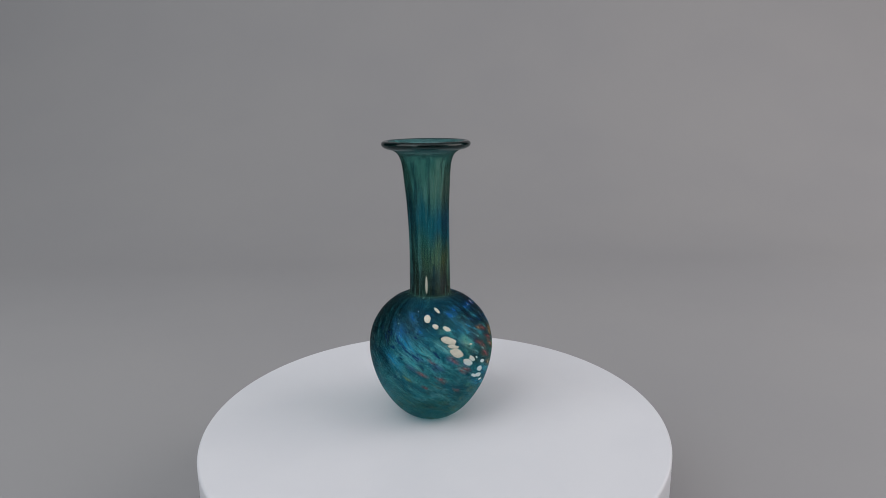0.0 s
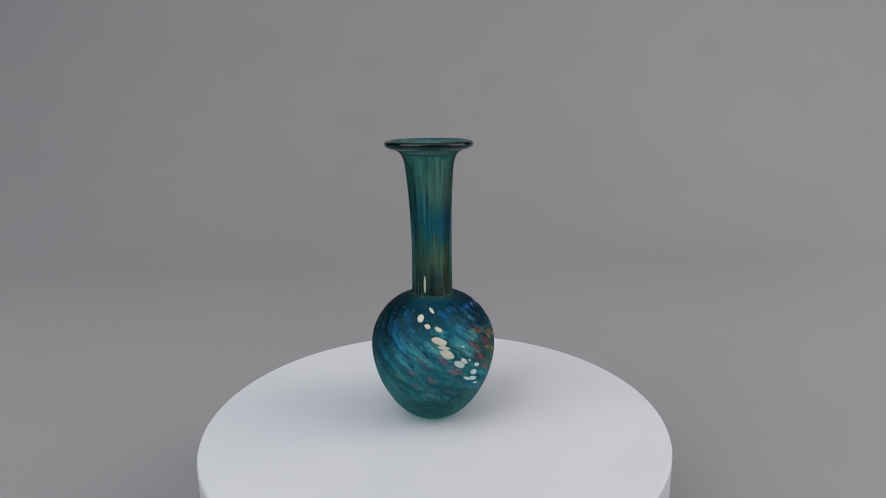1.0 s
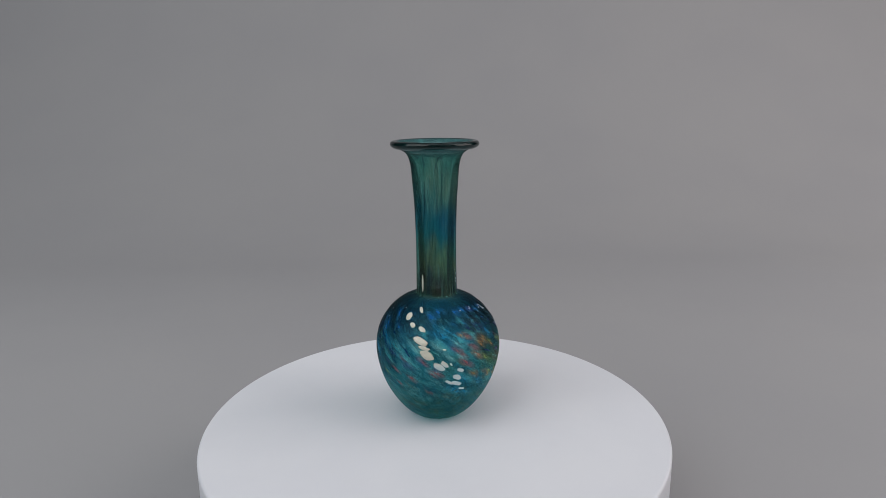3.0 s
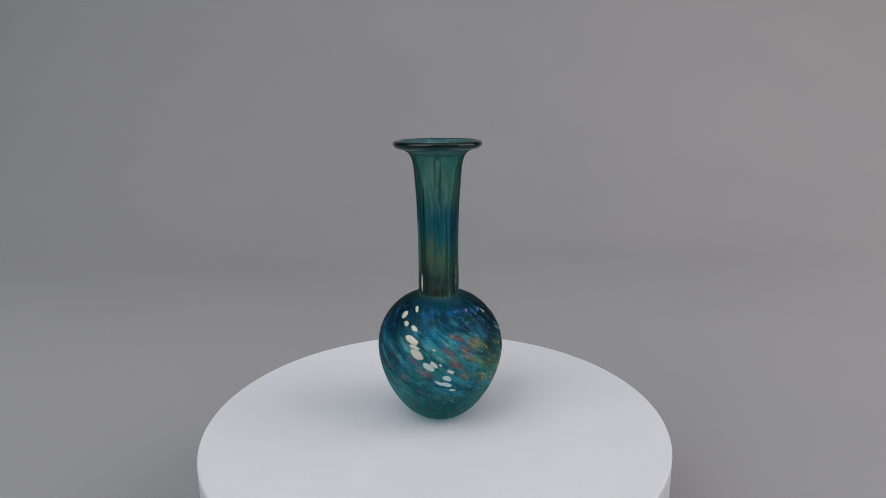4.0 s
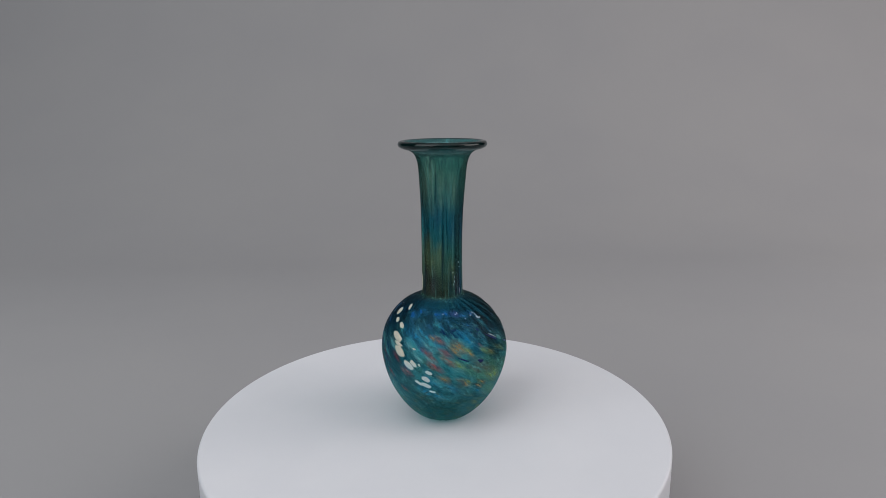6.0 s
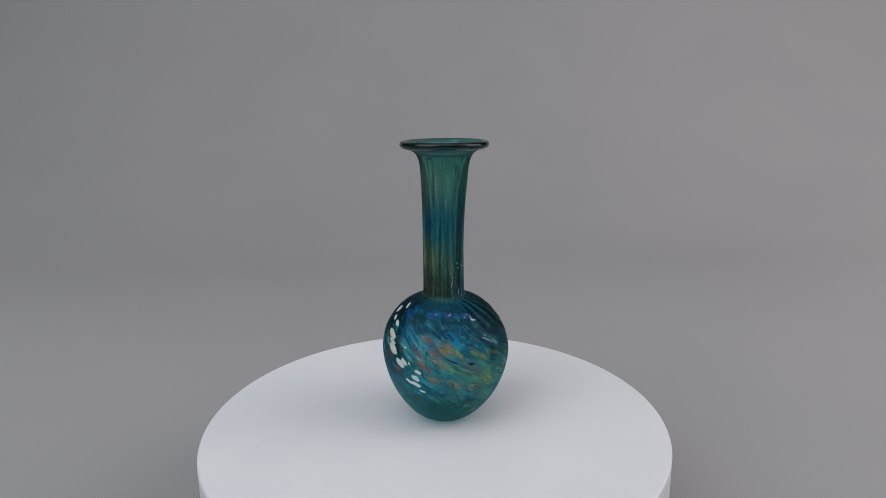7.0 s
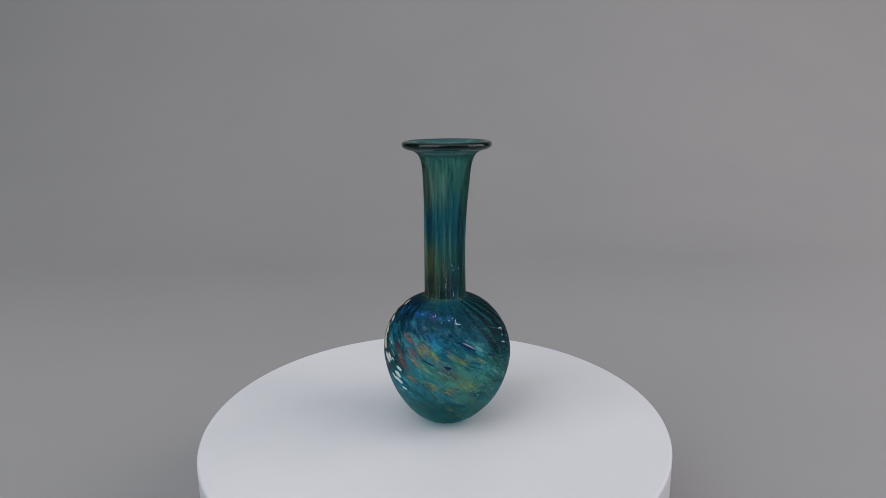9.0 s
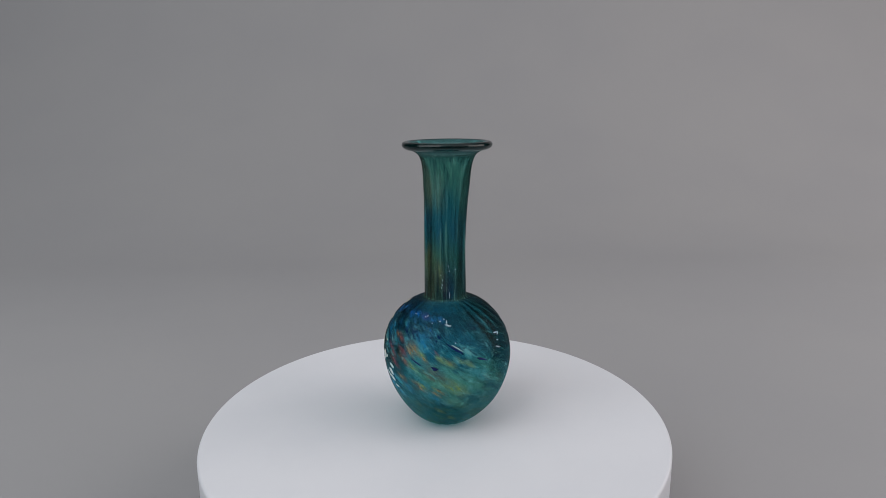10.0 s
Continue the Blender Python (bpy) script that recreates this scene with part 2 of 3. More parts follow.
    body = n.mix(n.math("MULTIPLY", dark, 0.92), body, (0.004, 0.018, 0.110))
    grain = n.noise(n.stretch(streak, 1, 1, 1.2), 950.0, 2.0, 0.5).outputs[0]
    body = n.mix(n.math("MULTIPLY", n.math("MULTIPLY", n.math("MULTIPLY", zone, n.step(z, 0.070, 0.060)), n.math("MAXIMUM", flecked, 0.15)), n.step(grain, 0.60, 0.70, 0.0, 0.75)), body, (0.240, 0.720, 0.700))
    frits = n.math("MAXIMUM", n.math("MAXIMUM", n.math("MULTIPLY", orange, 0.40), n.math("MULTIPLY", red, 0.37)),
                   n.math("MAXIMUM", n.math("MULTIPLY", light, 0.32), n.math("MULTIPLY", dark, 0.65)))
    milky = n.math("MAXIMUM", n.math("MAXIMUM", n.math("MAXIMUM", olive, azure), n.math("MAXIMUM", pale, cyan)), n.math("MAXIMUM", blue, brown))
    frits = n.math("MAXIMUM", frits, n.math("MULTIPLY", milky, 0.36))
    thin = n.math("ABSOLUTE", n.math("SUBTRACT", n.noise(n.stretch(streak, 1, 1, 0.8), 330.0, 2.0, 0.5, 0.8).outputs[0], 0.5))
    curl = n.math("MULTIPLY", n.step(thin, 0.022, 0.006), n.step(n.noise(streak, 120.0, 2.0).outputs[0], 0.50, 0.60, 0.0, 0.65))
    body = n.mix(n.math("MULTIPLY", zone, curl), body, (0.300, 0.760, 0.700))
    ledge = n.math("MULTIPLY", n.step(z, 0.0036, 0.0016), n.step(n.noise(at, 420.0, 3.0).outputs[0], 0.40, 0.62, 0.1, 0.8))
    body = n.mix(ledge, body, (0.260, 0.680, 0.640))
    lines = n.stretch(at, 1, 1, 0.045)
    spoke = n.add("ShaderNodeVectorMath", {0: n.stretch(at, 1, 1, 0)}, operation="NORMALIZE").outputs[0]
    ray = n.noise(spoke, 6.0, 5.0, 0.75).outputs[0]
    reach = n.step(n.noise(spoke, 3.0, 2.0).outputs[0], 0.35, 0.65, 0.0828, 0.0790)
    near = n.math("DIVIDE", n.math("SUBTRACT", z, reach), 0.004, clamp=True)
    rays = n.math("MULTIPLY", n.math("MULTIPLY", near, n.step(z, 0.0860, 0.0840)), n.step(ray, 0.50, 0.64, 0.0, 0.22))
    body = n.mix(rays, body, (0.160, 0.560, 0.420))
    # neck
    sway = n.add("ShaderNodeVectorMath", {0: warp, 1: (0.0005, 0.0005, 0.0005), 2: n.stretch(at, 1, 1, 0.045)}, operation="MULTIPLY_ADD").outputs[0]
    thread = n.noise(sway, 500.0, 3.0, 0.6).outputs[0]
    band = n.noise(lines, 90.0, 2.0, 0.5).outputs[0]
    up = n.math("ADD", z, n.math("MULTIPLY", n.math("SUBTRACT", band, 0.5), 0.060))
    neck = n.ramp(n.math("DIVIDE", n.math("SUBTRACT", up, 0.084), 0.098), [
        (0.00, (0.045, 0.105, 0.085)), (0.10, (0.100, 0.125, 0.090)), (0.22, (0.180, 0.280, 0.130)), (0.34, (0.090, 0.330, 0.240)),
        (0.45, (0.016, 0.260, 0.340)), (0.56, (0.016, 0.250, 0.360)), (0.68, (0.150, 0.430, 0.370)),
        (0.86, (0.095, 0.380, 0.320)), (1.00, (0.070, 0.330, 0.285))])
    cool = n.ramp(n.math("DIVIDE", n.math("SUBTRACT", up, 0.084), 0.098), [
        (0.00, (0.030, 0.090, 0.095)), (0.20, (0.040, 0.170, 0.160)), (0.34, (0.040, 0.250, 0.225)), (0.48, (0.020, 0.215, 0.290)),
        (0.60, (0.025, 0.235, 0.280)), (0.72, (0.080, 0.330, 0.265)), (0.86, (0.075, 0.335, 0.280)), (1.00, (0.060, 0.300, 0.265))])
    side = n.add("ShaderNodeVectorMath", {0: at, 1: (math.cos(radians(-70)), math.sin(radians(-70)), 0.0)}, operation="DOT_PRODUCT").outputs["Value"]
    neck = n.mix(n.step(side, -0.001, 0.011), cool, neck)
    drawn = n.add("ShaderNodeVectorMath", {0: warp, 1: (0.0025, 0.0025, 0.0025), 2: n.stretch(at, 1, 1, 0.35)}, operation="MULTIPLY_ADD").outputs[0]
    for rows, colour in ((NECK_SAGE_GLOW, (0.420, 0.560, 0.380)), (NECK_OLIVE_GLOW, (0.520, 0.500, 0.170)), (NECK_NAVY, (0.014, 0.130, 0.330)), (NECK_DUSK, (0.160, 0.110, 0.150))):
        most = 0.0
        for degrees, height, size in rows:
            h, a = height / 1000, radians(degrees)
            far = n.add("ShaderNodeVectorMath", {0: drawn, 1: (0.0135 * math.cos(a), 0.0135 * math.sin(a), h * 0.35)}, operation="DISTANCE").outputs["Value"]
            most = n.math("MAXIMUM", n.step(far, size / 1000 * 1.3, 0.0), most)
        neck = n.mix(n.math("MULTIPLY", most, 0.80), neck, colour)
    neck = n.mix(n.step(thread, 0.55, 0.66, 0.0, 0.7), neck, (0.280, 0.640, 0.560))
    neck = n.mix(n.step(thread, 0.46, 0.37, 0.0, 0.85), neck, (0.008, 0.060, 0.095))
    neck = n.mix(n.step(z, 0.1700, 0.1768), neck, (0.010, 0.055, 0.062))
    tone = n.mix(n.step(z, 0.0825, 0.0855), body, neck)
    foot = n.math("MULTIPLY", n.step(z, 0.0836, 0.0846), n.step(z, 0.0864, 0.0852, 0.0, 0.20))
    tone = n.mix(foot, tone, (0.180, 0.480, 0.330))
    relief = n.bump(n.math("ADD", mid, n.math("MULTIPLY", fine, 0.5)), 0.12, 0.0006)
    bent = n.add("ShaderNodeBsdfRefraction", {"Color": n.add("ShaderNodeGamma", {0: tone, 1: n.step(z, 0.080, 0.090, 0.48, 0.47)}).outputs[0], "Roughness": n.step(z, 0.080, 0.090, 0.18, 0.09), "IOR": 1.5, "Normal": relief})
    clear = n.add("ShaderNodeBsdfTransparent", {"Color": n.add("ShaderNodeGamma", {0: tone, 1: n.step(z, 0.010, 0.045, 0.36, 0.46)}).outputs[0]})
    through_wall = n.add("ShaderNodeMixShader", {0: n.step(z, 0.044, 0.024, 0.06, 0.88), 1: bent.outputs[0], 2: clear.outputs[0]})
    solid = n.add("ShaderNodeMixShader", {0: n.step(z, 0.040, 0.012, 0.50, 0.60), 1: n.add("ShaderNodeBsdfDiffuse", {"Color": tone}).outputs[0],
                                          2: n.add("ShaderNodeBsdfTranslucent", {"Color": tone}).outputs[0]})
    under = n.add("ShaderNodeMixShader", {0: n.math("MAXIMUM", n.math("MAXIMUM", frits, n.math("MULTIPLY", n.step(z, 0.098, 0.087, 0.08, 0.42), n.step(z, 0.078, 0.085, 0.30, 1.0))), n.step(z, 0.045, 0.010, 0.06, 0.16)), 1: through_wall.outputs[0], 2: solid.outputs[0]})
    shine = n.math("MULTIPLY", n.add("ShaderNodeFresnel", {"IOR": 1.45, "Normal": relief}).outputs[0], n.step(z, 0.1762, 0.1775, 0.12, 0.85))
    gloss = n.add("ShaderNodeBsdfGlossy", {"Color": (1.0, 1.0, 1.0), "Roughness": n.step(z, 0.1755, 0.1770, 0.36, 0.035), "Normal": relief})
    return n.done(n.add("ShaderNodeMixShader", {0: shine, 1: under.outputs[0], 2: gloss.outputs[0]}).outputs[0])


def inner_glass():
    n = Nodes("tinted_inner_glass")
    bent = n.add("ShaderNodeBsdfRefraction", {"Color": (0.92, 0.98, 0.98), "Roughness": 0.16, "IOR": 1.5})
    gloss = n.add("ShaderNodeBsdfGlossy", {"Color": (0.8, 0.9, 0.9), "Roughness": 0.05})
    shine = n.math("MULTIPLY", n.add("ShaderNodeFresnel", {"IOR": 1.5}).outputs[0], 0.35)
    # pale streaks drawn into the flare of the mouth
    at = n.add("ShaderNodeTexCoord").outputs["Object"]
    z = n.add("ShaderNodeSeparateXYZ", {0: at}).outputs[2]
    spoke = n.add("ShaderNodeVectorMath", {0: n.stretch(at, 1, 1, 0.0)}, operation="NORMALIZE").outputs[0]
    pale = n.step(n.noise(spoke, 3.0, 5.0, 0.7, 0.6).outputs[0], 0.50, 0.68, 0.12, 0.45)
    milk = n.add("ShaderNodeMixShader", {0: 0.4, 1: n.add("ShaderNodeBsdfDiffuse", {"Color": (0.20, 0.62, 0.62)}).outputs[0],
                                         2: n.add("ShaderNodeBsdfTranslucent", {"Color": (0.20, 0.62, 0.62)}).outputs[0]})
    clear = n.add("ShaderNodeBsdfTransparent", {"Color": (0.92, 0.98, 0.98)})
    wall = n.add("ShaderNodeMixShader", {0: n.step(z, 0.050, 0.028, 0.10, 0.96), 1: bent.outputs[0], 2: clear.outputs[0]})
    under = n.add("ShaderNodeMixShader", {0: n.math("MULTIPLY", pale, n.step(z, 0.1735, 0.1770)), 1: wall.outputs[0], 2: milk.outputs[0]})
    return n.done(n.add("ShaderNodeMixShader", {0: shine, 1: under.outputs[0], 2: gloss.outputs[0]}).outputs[0])


def enamel_white():
    n = Nodes("ivory_glass_chip")
    at = n.add("ShaderNodeTexCoord").outputs["Object"]
    cloud = n.noise(at, 260.0, 3.0).outputs[0]
    z = n.add("ShaderNodeSeparateXYZ", {0: at}).outputs[2]
    ivory = n.mix(n.step(cloud, 0.35, 0.7), (0.70, 0.68, 0.57), (0.60, 0.59, 0.50))
    tone = n.mix(n.step(z, 0.055, 0.047), ivory, n.mix(cloud, (0.52, 0.68, 0.70), (0.64, 0.75, 0.74)))
    return n.done(n.add("ShaderNodeBsdfPrincipled", {"Base Color": tone, "Roughness": 0.18, "Coat Weight": 0.3}).outputs[0])


def frit(name, colour, gloss, shine):
    n = Nodes(name)
    at = n.add("ShaderNodeTexCoord").outputs["Object"]
    cloud = n.noise(at, 500.0, 3.0).outputs[0]
    tone = n.mix(cloud, colour, tuple(min(v * 1.8, 0.9) for v in colour))
    return n.done(n.add("ShaderNodeBsdfPrincipled", {"Base Color": tone, "Roughness": gloss, "Specular IOR Level": shine}).outputs[0])


PAPER, WHITE = paper_grey(), platter_white()
WALL, CEIL, FLOOR = room_paint("wall_paint", (0.025, 0.025, 0.027)), room_paint("ceiling_paint", (0.5, 0.5, 0.5)), room_paint("floor_paint", (0.04, 0.04, 0.04))
GLASS, INNER, IVORY = vase_glass(), inner_glass(), enamel_white()
NAVY, SILVER = frit("navy_glass_frit", (0.007, 0.012, 0.070), 0.35, 0.12), frit("silvery_glass_speck", (0.27, 0.33, 0.39), 0.12, 0.5)


# ---- building helpers ----
def part(name, bm, material, parent=None, label=""):
    data = bpy.data.meshes.new(name)
    bm.normal_update()
    bm.to_mesh(data)
    bm.free()
    data.materials.append(material)
    for poly in data.polygons:
        poly.use_smooth = True
    ob = new(name, data)
    ob.parent = parent
    return tagged(ob, label)


def box(name, lo, hi, material):
    bm = bmesh.new()
    bmesh.ops.create_cube(bm, size=1)
    for v in bm.verts:
        v.co = Vector((lo[i] + (v.co[i] + 0.5) * (hi[i] - lo[i]) for i in range(3)))
    ob = part(name, bm, material)
    for poly in ob.data.polygons:
        poly.use_smooth = False
    return ob


def smooth_curve(knots, steps):
    """A smooth line through (z, r) knots, with monotone-safe tangents by chord length."""
    pts = [Vector(k) for k in knots]
    line = []
    for i in range(len(pts) - 1):
        a, b = pts[i], pts[i + 1]
        before, after = pts[max(i - 1, 0)], pts[min(i + 2, len(pts) - 1)]
        h = (b - a).length
        ma = (b - before) * (h / max((b - a).length + (a - before).length, 1e-9))
        mb = (after - a) * (h / max((after - b).length + (b - a).length, 1e-9))
        for k in range(steps):
            t = k / steps
            line.append(a * (2 * t**3 - 3 * t**2 + 1) + ma * (t**3 - 2 * t**2 + t) + b * (3 * t**2 - 2 * t**3) + mb * (t**3 - t**2))
    return line + [pts[-1]]


def lathe(line, segments, shape=None):
    """Turns (z, r) points round the z axis. shape(z, r, angle) gives the place of a point."""
    bm = bmesh.new()
    rings = []
    for z, r in line:
        if r < 1e-6:
            rings.append([bm.verts.new((0, 0, z))])
            continue
        ring = []
        for i in range(segments):
            a = 2 * math.pi * i / segments
            ring.append(bm.verts.new(shape(z, r, a) if shape else (r * math.cos(a), r * math.sin(a), z)))
        rings.append(ring)
    for lower, upper in zip(rings, rings[1:]):
        for i in range(segments):
            j = (i + 1) % segments
            if len(lower) == 1:
                bm.faces.new((lower[0], upper[j], upper[i]))
            elif len(upper) == 1:
                bm.faces.new((lower[i], lower[j], upper[0]))
            else:
                bm.faces.new((lower[i], lower[j], upper[j], upper[i]))
    return bm


# ---- studio: paper sweep and an unseen room, its walls dark to darken the glass edges ----
for name, lo, hi, m in (
        ("floor", (-2.6, -2.6, FLOOR_Z - 0.12), (2.6, 2.6, FLOOR_Z - 0.006), FLOOR),
        ("ceiling", (-2.6, -2.6, 2.35), (2.6, 2.6, 2.45), CEIL),
        ("wall_north", (-2.6, 2.6, FLOOR_Z - 0.12), (2.6, 2.7, 2.45), WALL),
        ("wall_south", (-2.6, -2.7, FLOOR_Z - 0.12), (2.6, -2.6, 2.45), WALL),
        ("wall_east", (2.6, -2.7, FLOOR_Z - 0.12), (2.7, 2.7, 2.45), WALL),
        ("wall_west", (-2.7, -2.7, FLOOR_Z - 0.12), (-2.6, 2.7, 2.45), WALL)):
    tagged(box(name, lo, hi, m), "plain dark painted studio %s" % name.split("_")[0], name.split("_")[0], kind="structure")


def sweep():
    front, back, radius, half, height = -0.95, 1.74, 1.00, 1.58, 1.9
    line = [(front, FLOOR_Z)]
    line += [(back - radius + radius * math.sin(a), FLOOR_Z + radius * (1 - math.cos(a))) for a in [math.pi / 2 * i / 40 for i in range(41)]]
    line += [(back, FLOOR_Z + radius + (height - FLOOR_Z - radius) * i / 8) for i in range(1, 9)]
    bm = bmesh.new()
    cols = [-half + 2 * half * i / 24 for i in range(25)]
    faces = []
    for drop in (0.0, 0.002):                       # upper face and the paper's underside
        side = [(y + (drop if i > 40 else drop * math.sin(math.pi / 2 * max(i - 1, 0) / 40)), zz - drop * (1 if i <= 1 else 0)) for i, (y, zz) in enumerate(line)]
        faces.append([[bm.verts.new((x, y, zz)) for x in cols] for y, zz in side])
    top, under = faces
    for a, b, c, d in zip(top, top[1:], under, under[1:]):
        for i in range(len(cols) - 1):
            bm.faces.new((a[i], a[i + 1], b[i + 1], b[i]))
            bm.faces.new((c[i + 1], c[i], d[i], d[i + 1]))
    return tagged(part("backdrop", bm, PAPER), "smooth mid-grey seamless paper sweep curving up behind", "backdrop", kind="structure")


sweep()


# ---- turntable ----
def turntable():
    base = new("turntable")
    tagged(base, "round white motorised turntable with a smooth satin top", "turntable")
    b = 0.0016
    line = [(-0.034, 0.0), (-0.034, 0.1485), (-0.0325, 0.150), (-b - 0.0006, 0.150), (-b, 0.150)]
    line += [(-b + b * math.sin(a), 0.150 - b + b * math.cos(a)) for a in [math.pi / 2 * i / 6 for i in range(1, 7)]]
    line += [(0.0, r) for r in (0.1479, 0.14, 0.11, 0.07, 0.03, 0.0)]
    part("platter", lathe(line, 256), WHITE, base)
    foot = [(FLOOR_Z, 0.0), (FLOOR_Z, 0.118), (FLOOR_Z + 0.002, 0.120), (-0.036, 0.120), (-0.0345, 0.118), (-0.0345, 0.0)]
    part("base", lathe(foot, 128), WHITE, base)
    return base


# ---- vase ----
RIBS = 26


def lean(z):
    """The neck bends a little sideways above the shoulder."""
    t = min(max((z - 0.112) / 0.068, 0), 1)
    t = t * t * (3 - 2 * t)
    return -0.0012 * t, 0.0017 * t


def hump(z, lo, top, hi):
    if z <= lo or z >= hi:
        return 0.0
    t = (z - lo) / (top - lo) if z < top else (hi - z) / (hi - top)
    return t * t * (3 - 2 * t)


def skin(z, r, a):
    """Outer skin: soft twisted ribs on the shoulder, slight waviness."""
    rib = (0.00013 + 0.00015 * max(0.0, math.cos(a - 1.3))) * hump(z, 0.050, 0.0775, 0.0845) * math.sin(RIBS * (a + 16 * z) + 0.7 * math.sin(3 * a))
    wave = 0.00012 * math.sin(2 * a + 40 * z) * min(r / 0.03, 1)
    wave += 0.0022 * hump(z, 0.001, 0.020, 0.056) * max(0.0, math.cos(a - 1.60)) ** 2
    wave += 0.0017 * hump(z, 0.020, 0.048, 0.078) * max(0.0, math.cos(a - 1.40)) ** 2
    wave += 0.00030 * hump(z, -0.002, 0.0008, 0.0040) * (math.sin(19 * a + 1) + 0.7 * math.sin(31 * a)) * min(r / 0.012, 1)
    dx, dy = lean(z)
    return ((r + rib + wave) * math.cos(a) + dx, (r + rib + wave) * math.sin(a) + dy, z)


def bore(z, r, a):
    dx, dy = lean(z)
    return (r * math.cos(a) + dx, r * math.sin(a) + dy, z)


def slice_of(name, full, normals, keep, material, parent, label):
    """One stretch of the blown wall as a mesh of its own, with the whole wall's normals."""
    verts, faces, number = [], [], {}
    for f in full.faces:
        if keep(f):
            row = []
            for v in f.verts:
                if v.index not in number:
                    number[v.index] = len(verts)
                    verts.append(v.index)
                row.append(number[v.index])
            faces.append(row)
    data = bpy.data.meshes.new(name)
    full.verts.ensure_lookup_table()
    data.from_pydata([full.verts[i].co for i in verts], [], faces)
    data.polygons.foreach_set("use_smooth", [True] * len(faces))
    data.materials.append(material)
    data.normals_split_custom_set_from_vertices([normals[i] for i in verts])
    ob = new(name, data)
    ob.parent = parent
    return tagged(ob, label)


SURFACE = [p for p in smooth_curve(BODY[2:], 12)[:-1] + smooth_curve(NECK, 10)]
ARC = [0.0]
for one, two in zip(SURFACE, SURFACE[1:]):
    ARC.append(ARC[-1] + (two - one).length)


def on_wall(a, s, lift):
    """The place at the angle a and the arc length s up the outer wall, lifted off it by lift."""
    s = min(max(s, 0.0), ARC[-1] - 1e-6)
    i = int(np.searchsorted(ARC, s, side="right")) - 1
    t = (s - ARC[i]) / (ARC[i + 1] - ARC[i])
    z, r = SURFACE[i].lerp(SURFACE[i + 1], t)
    d = (SURFACE[i + 1] - SURFACE[i]).normalized()
    foot = Vector(skin(z, r, a))
    return foot + Vector((d.x * math.cos(a), d.x * math.sin(a), -d.y)) * lift


def arc_of(z):
    return float(np.interp(z, [p.x for p in SURFACE], ARC))


def chip(name, row, material, parent, proud, seed, ragged=0.12, label=""):
    """A flat glass chip melted into the wall: (angle, height mm, half length mm, half width mm, slope)."""
    degrees, height, long, wide, slope = row
    rnd = random.Random(seed)
    a0, s0 = radians(degrees), arc_of(height / 1000)
    r0 = radius_at(height / 1000)
    c, sn = math.cos(radians(slope)), math.sin(radians(slope))
    waves = [(k, rnd.uniform(-1, 1) * ragged / k ** 0.6, rnd.uniform(0, 6.28)) for k in (2, 3, 4, 5)]
    bm = bmesh.new()

    def vert(rho, phi):
        grow = 1 + sum(w * math.sin(k * phi + o) for k, w, o in waves)
        x, y = rho * grow * long / 1000 * math.cos(phi), rho * grow * wide / 1000 * math.sin(phi)
        return bm.verts.new(on_wall(a0 + (x * c - y * sn) / r0, s0 + x * sn + y * c, proud * (1 - rho ** 3) - 0.00012 * rho ** 6))

    middle, rings = vert(0, 0), []
    for rho in (0.3, 0.55, 0.75, 0.9, 1.0):
        rings.append([vert(rho, 2 * math.pi * i / 28) for i in range(28)])
    for i in range(28):
        j = (i + 1) % 28
        bm.faces.new((middle, rings[0][i], rings[0][j]))
        for inner, outer in zip(rings, rings[1:]):
            bm.faces.new((inner[i], outer[i], outer[j], inner[j]))
    bmesh.ops.recalc_face_normals(bm, faces=bm.faces[:])
    if sum((f.normal.dot(Vector((math.cos(a0), math.sin(a0), 0.3))) for f in bm.faces)) < 0:
        bmesh.ops.reverse_faces(bm, faces=bm.faces[:])
    return part(name, bm, material, parent, label)


WHITE_CHIPS = [(-94.3, 75.9, 3.4, 2.2, 93), (-81.1, 79.6, 3.0, 1.2, -59), (-85.3, 72.0, 2.3, 1.7, -48), (-73.7, 70.4, 2.9, 1.6, -35),
               (-73.8, 64.1, 5.9, 2.5, -21), (-69.9, 60.3, 4.3, 1.25, -13), (-67.2, 56.2, 5.6, 2.8, -30), (-56.5, 49.0, 4.7, 2.2, -31),
               (-51.7, 50.6, 3.2, 1.6, -39), (-46.1, 50.3, 1.3, 0.7, -49), (-37.5, 45.9, 2.7, 1.3, -22), (-40.5, 41.3, 3.3, 2.0, -29),
               (-47.4, 38.0, 3.5, 1.15, -31), (-40.7, 36.9, 3.8, 1.7, -24), (-35.2, 32.4, 2.2, 0.9, -16), (-51.5, 59.6, 1.3, 0.6, -15)]
NAVY_CHIPS = [(27.5, 62.5, 6.6, 0.55, -35), (9.5, 51.0, 2.0, 1.1, -20), (50.9, 55.1, 3.4, 0.7, -24), (-7.0, 53.6, 3.4, 0.5, -23)]
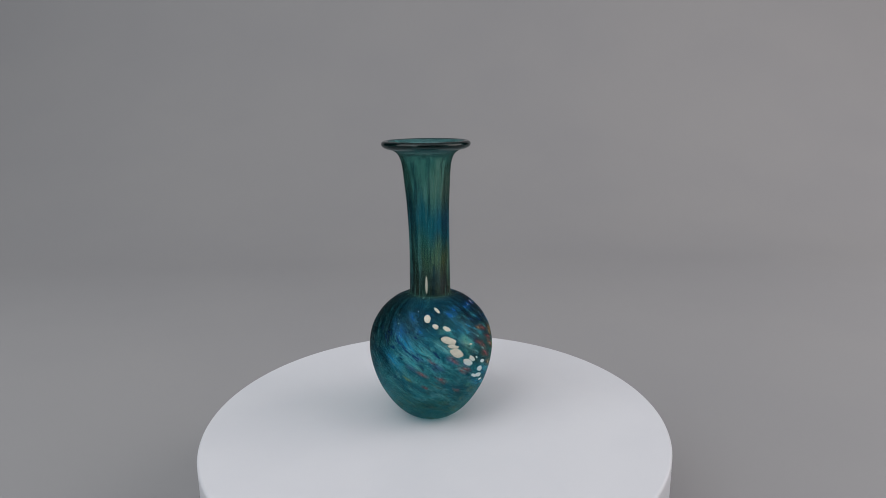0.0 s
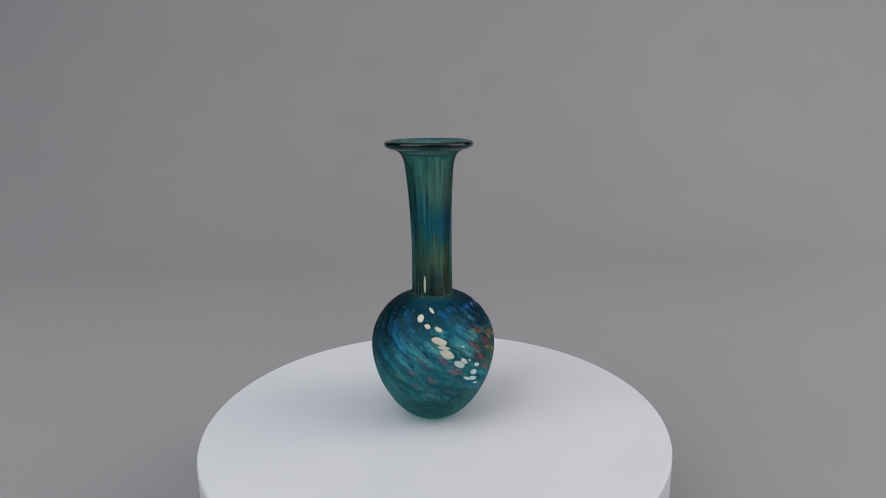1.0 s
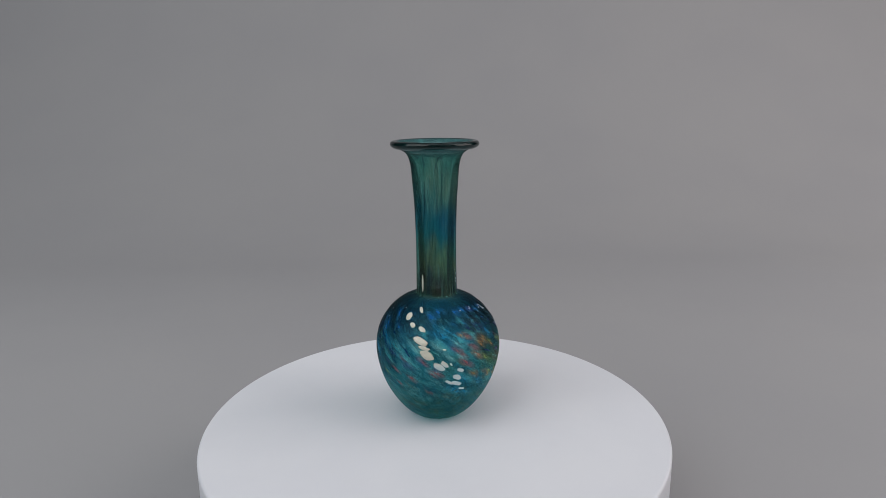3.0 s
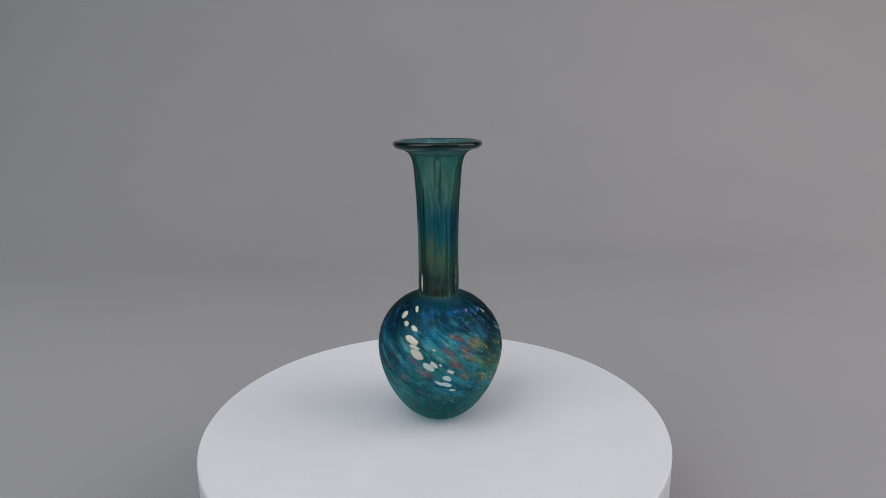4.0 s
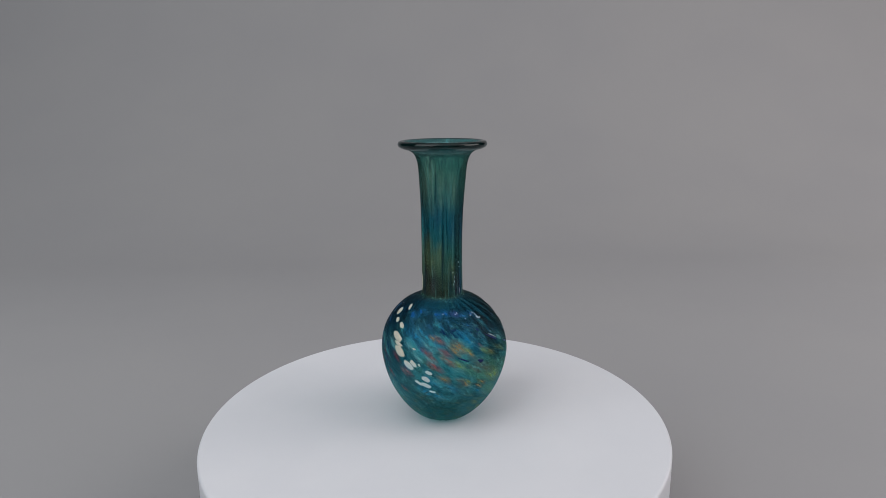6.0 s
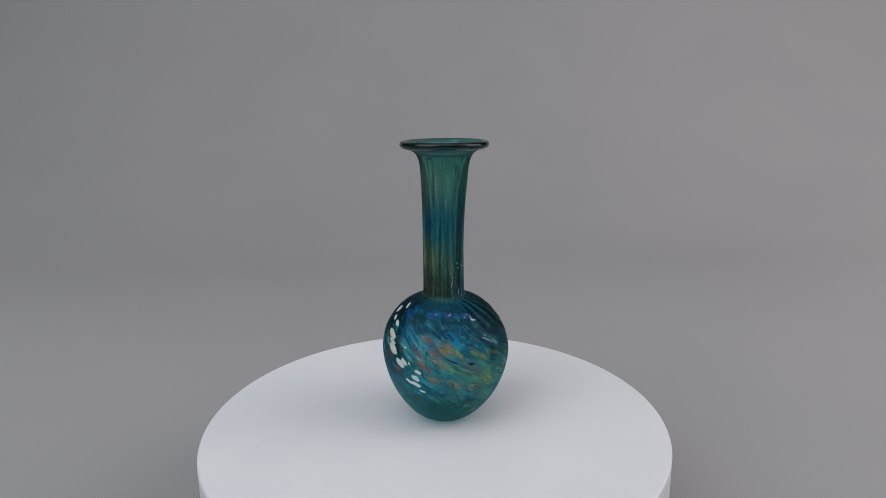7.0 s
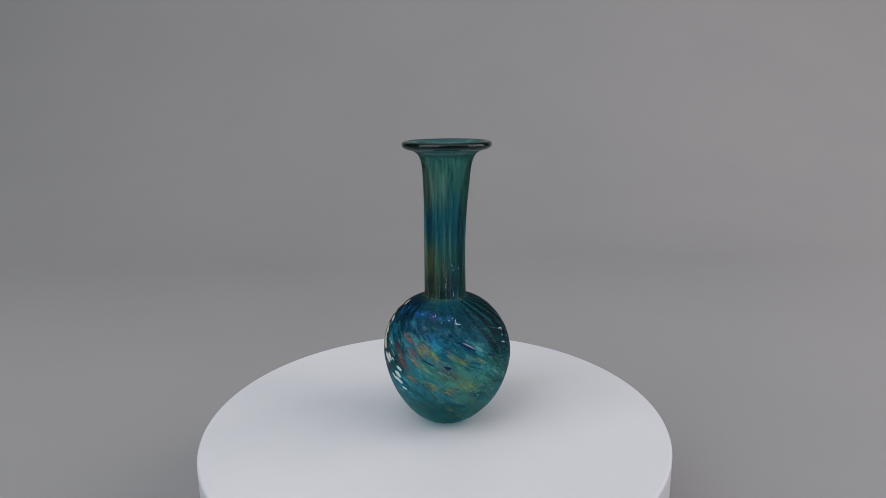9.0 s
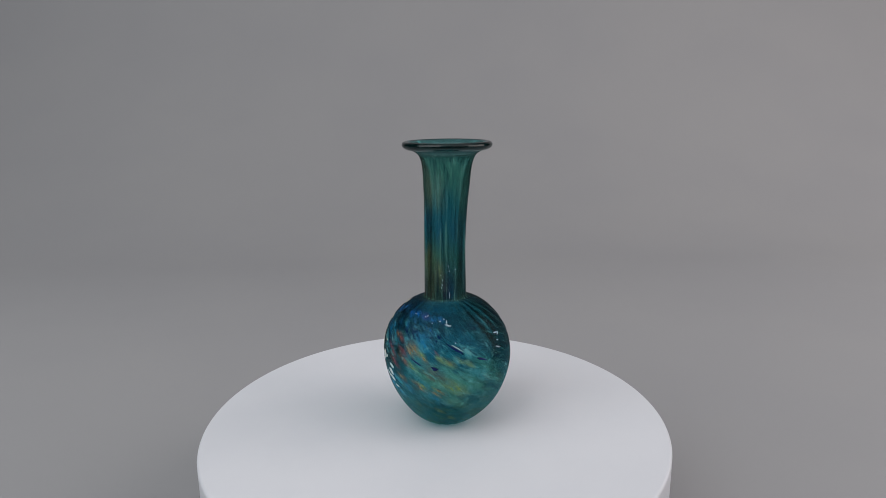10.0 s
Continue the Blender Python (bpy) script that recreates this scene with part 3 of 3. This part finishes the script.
SPECKS = [(21.5, 74.6, 3.4, 0.55, -24), (20.5, 75.6, 0.5, 2.4, 8), (24.0, 74.3, 1.6, 0.45, 18), (17.0, 77.5, 0.4, 1.0, 10), (76.0, 66.3, 3.6, 0.6, -7),
          (78.0, 65.4, 1.6, 0.5, 40), (71.5, 58.8, 3.8, 0.5, -23), (-5.3, 78.5, 0.35, 1.4, 8), (-24.3, 78.5, 0.9, 0.4, 12), (3.4, 75.5, 0.5, 0.4, 6), (73.5, 62.5, 1.1, 0.6, -20),
          # the long row at 29 degrees stands in for a highlight along the navy streak
          (29.0, 63.2, 5.8, 0.40, -34), (-7.8, 78.0, 1.0, 0.45, -44), (12.3, 76.5, 1.0, 0.45, -9), (28.3, 65.8, 0.5, 0.5, -14)]
NECK_SPECKS = [(28, 106.6, 0.3, 0.9, 0), (49, 104.2, 0.9, 0.3, 10), (31, 103.5, 0.3, 0.7, 0), (12, 97.7, 0.25, 0.8, 0), (11, 94.6, 0.5, 0.9, 0), (7, 100.7, 0.5, 0.25, 20),
               (31, 87.9, 0.3, 2.6, 0), (9, 92.8, 0.25, 1.2, 0), (-128, 72, 0.4, 0.3, 0), (-133, 76, 0.3, 0.3, 0), (-122, 66, 0.4, 0.3, 30), (-108, 79, 0.3, 0.4, 0)]


def vase():
    base = new("vase")
    tagged(base, "teal blue art glass bud vase with long neck and white chips", "vase")
    line = smooth_curve(BODY, 9)[:-1] + smooth_curve(NECK, 8)[:-1] + smooth_curve(LIP, 5)[:-1]
    outside = len(line)
    full = lathe(line + smooth_curve(BORE, 6), 288, skin)
    full.normal_update()
    full.verts.index_update()
    normals = [v.normal.copy() for v in full.verts]
    for i, f in enumerate(full.faces):
        f.index = i
    rim_line, neck_line = 0.1762, 0.0850
    inside = {v.index for k, v in enumerate(full.verts) if k > 1 + 288 * (outside - 2) + 287}

    def zone(f):
        if any(v.index in inside for v in f.verts):
            return "bore"
        mean = sum(v.co.z for v in f.verts) / len(f.verts)
        return "body" if mean < neck_line else "neck" if mean < rim_line else "rim"

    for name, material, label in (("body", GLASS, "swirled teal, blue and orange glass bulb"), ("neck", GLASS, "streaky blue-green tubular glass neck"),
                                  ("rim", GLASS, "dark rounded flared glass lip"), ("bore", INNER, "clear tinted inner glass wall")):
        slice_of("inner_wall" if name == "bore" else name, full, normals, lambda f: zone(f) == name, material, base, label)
    full.free()
    for i, row in enumerate(WHITE_CHIPS):
        chip("white_chip", row, IVORY, base, 0.00012, i, 0.12, "ivory white glass chip")
    chip("white_chip", (-100.5, 92.6, 6.2, 0.85, 90), IVORY, base, 0.0002, 77, 0.05, "slender ivory glass sliver on the neck")
    for i, row in enumerate(NAVY_CHIPS):
        chip("navy_streak", row, NAVY, base, 0.00008, 100 + i, 0.42, "dark navy glass streak")
    for i, (degrees, height, long, wide, slope) in enumerate(SPECKS + NECK_SPECKS):
        chip("silvery_speck", (degrees, height, long * 0.7, wide * 0.75, slope), SILVER, base, 0.0002, 200 + i, 0.5, "shiny silvery speck")
    return base


TABLE, VASE = turntable(), vase()


def motions():
    times = [0.5 * i for i in range(21)]
    walk(TABLE, [(t, pose(0, 0, 0, 0, 0, START + TURN * t)) for t in times])
    walk(VASE, [(t, pose(0, 0, 0, 0, 0, START + TURN * t) @ Matrix.Translation(VASE_AT)) for t in times])


motions()
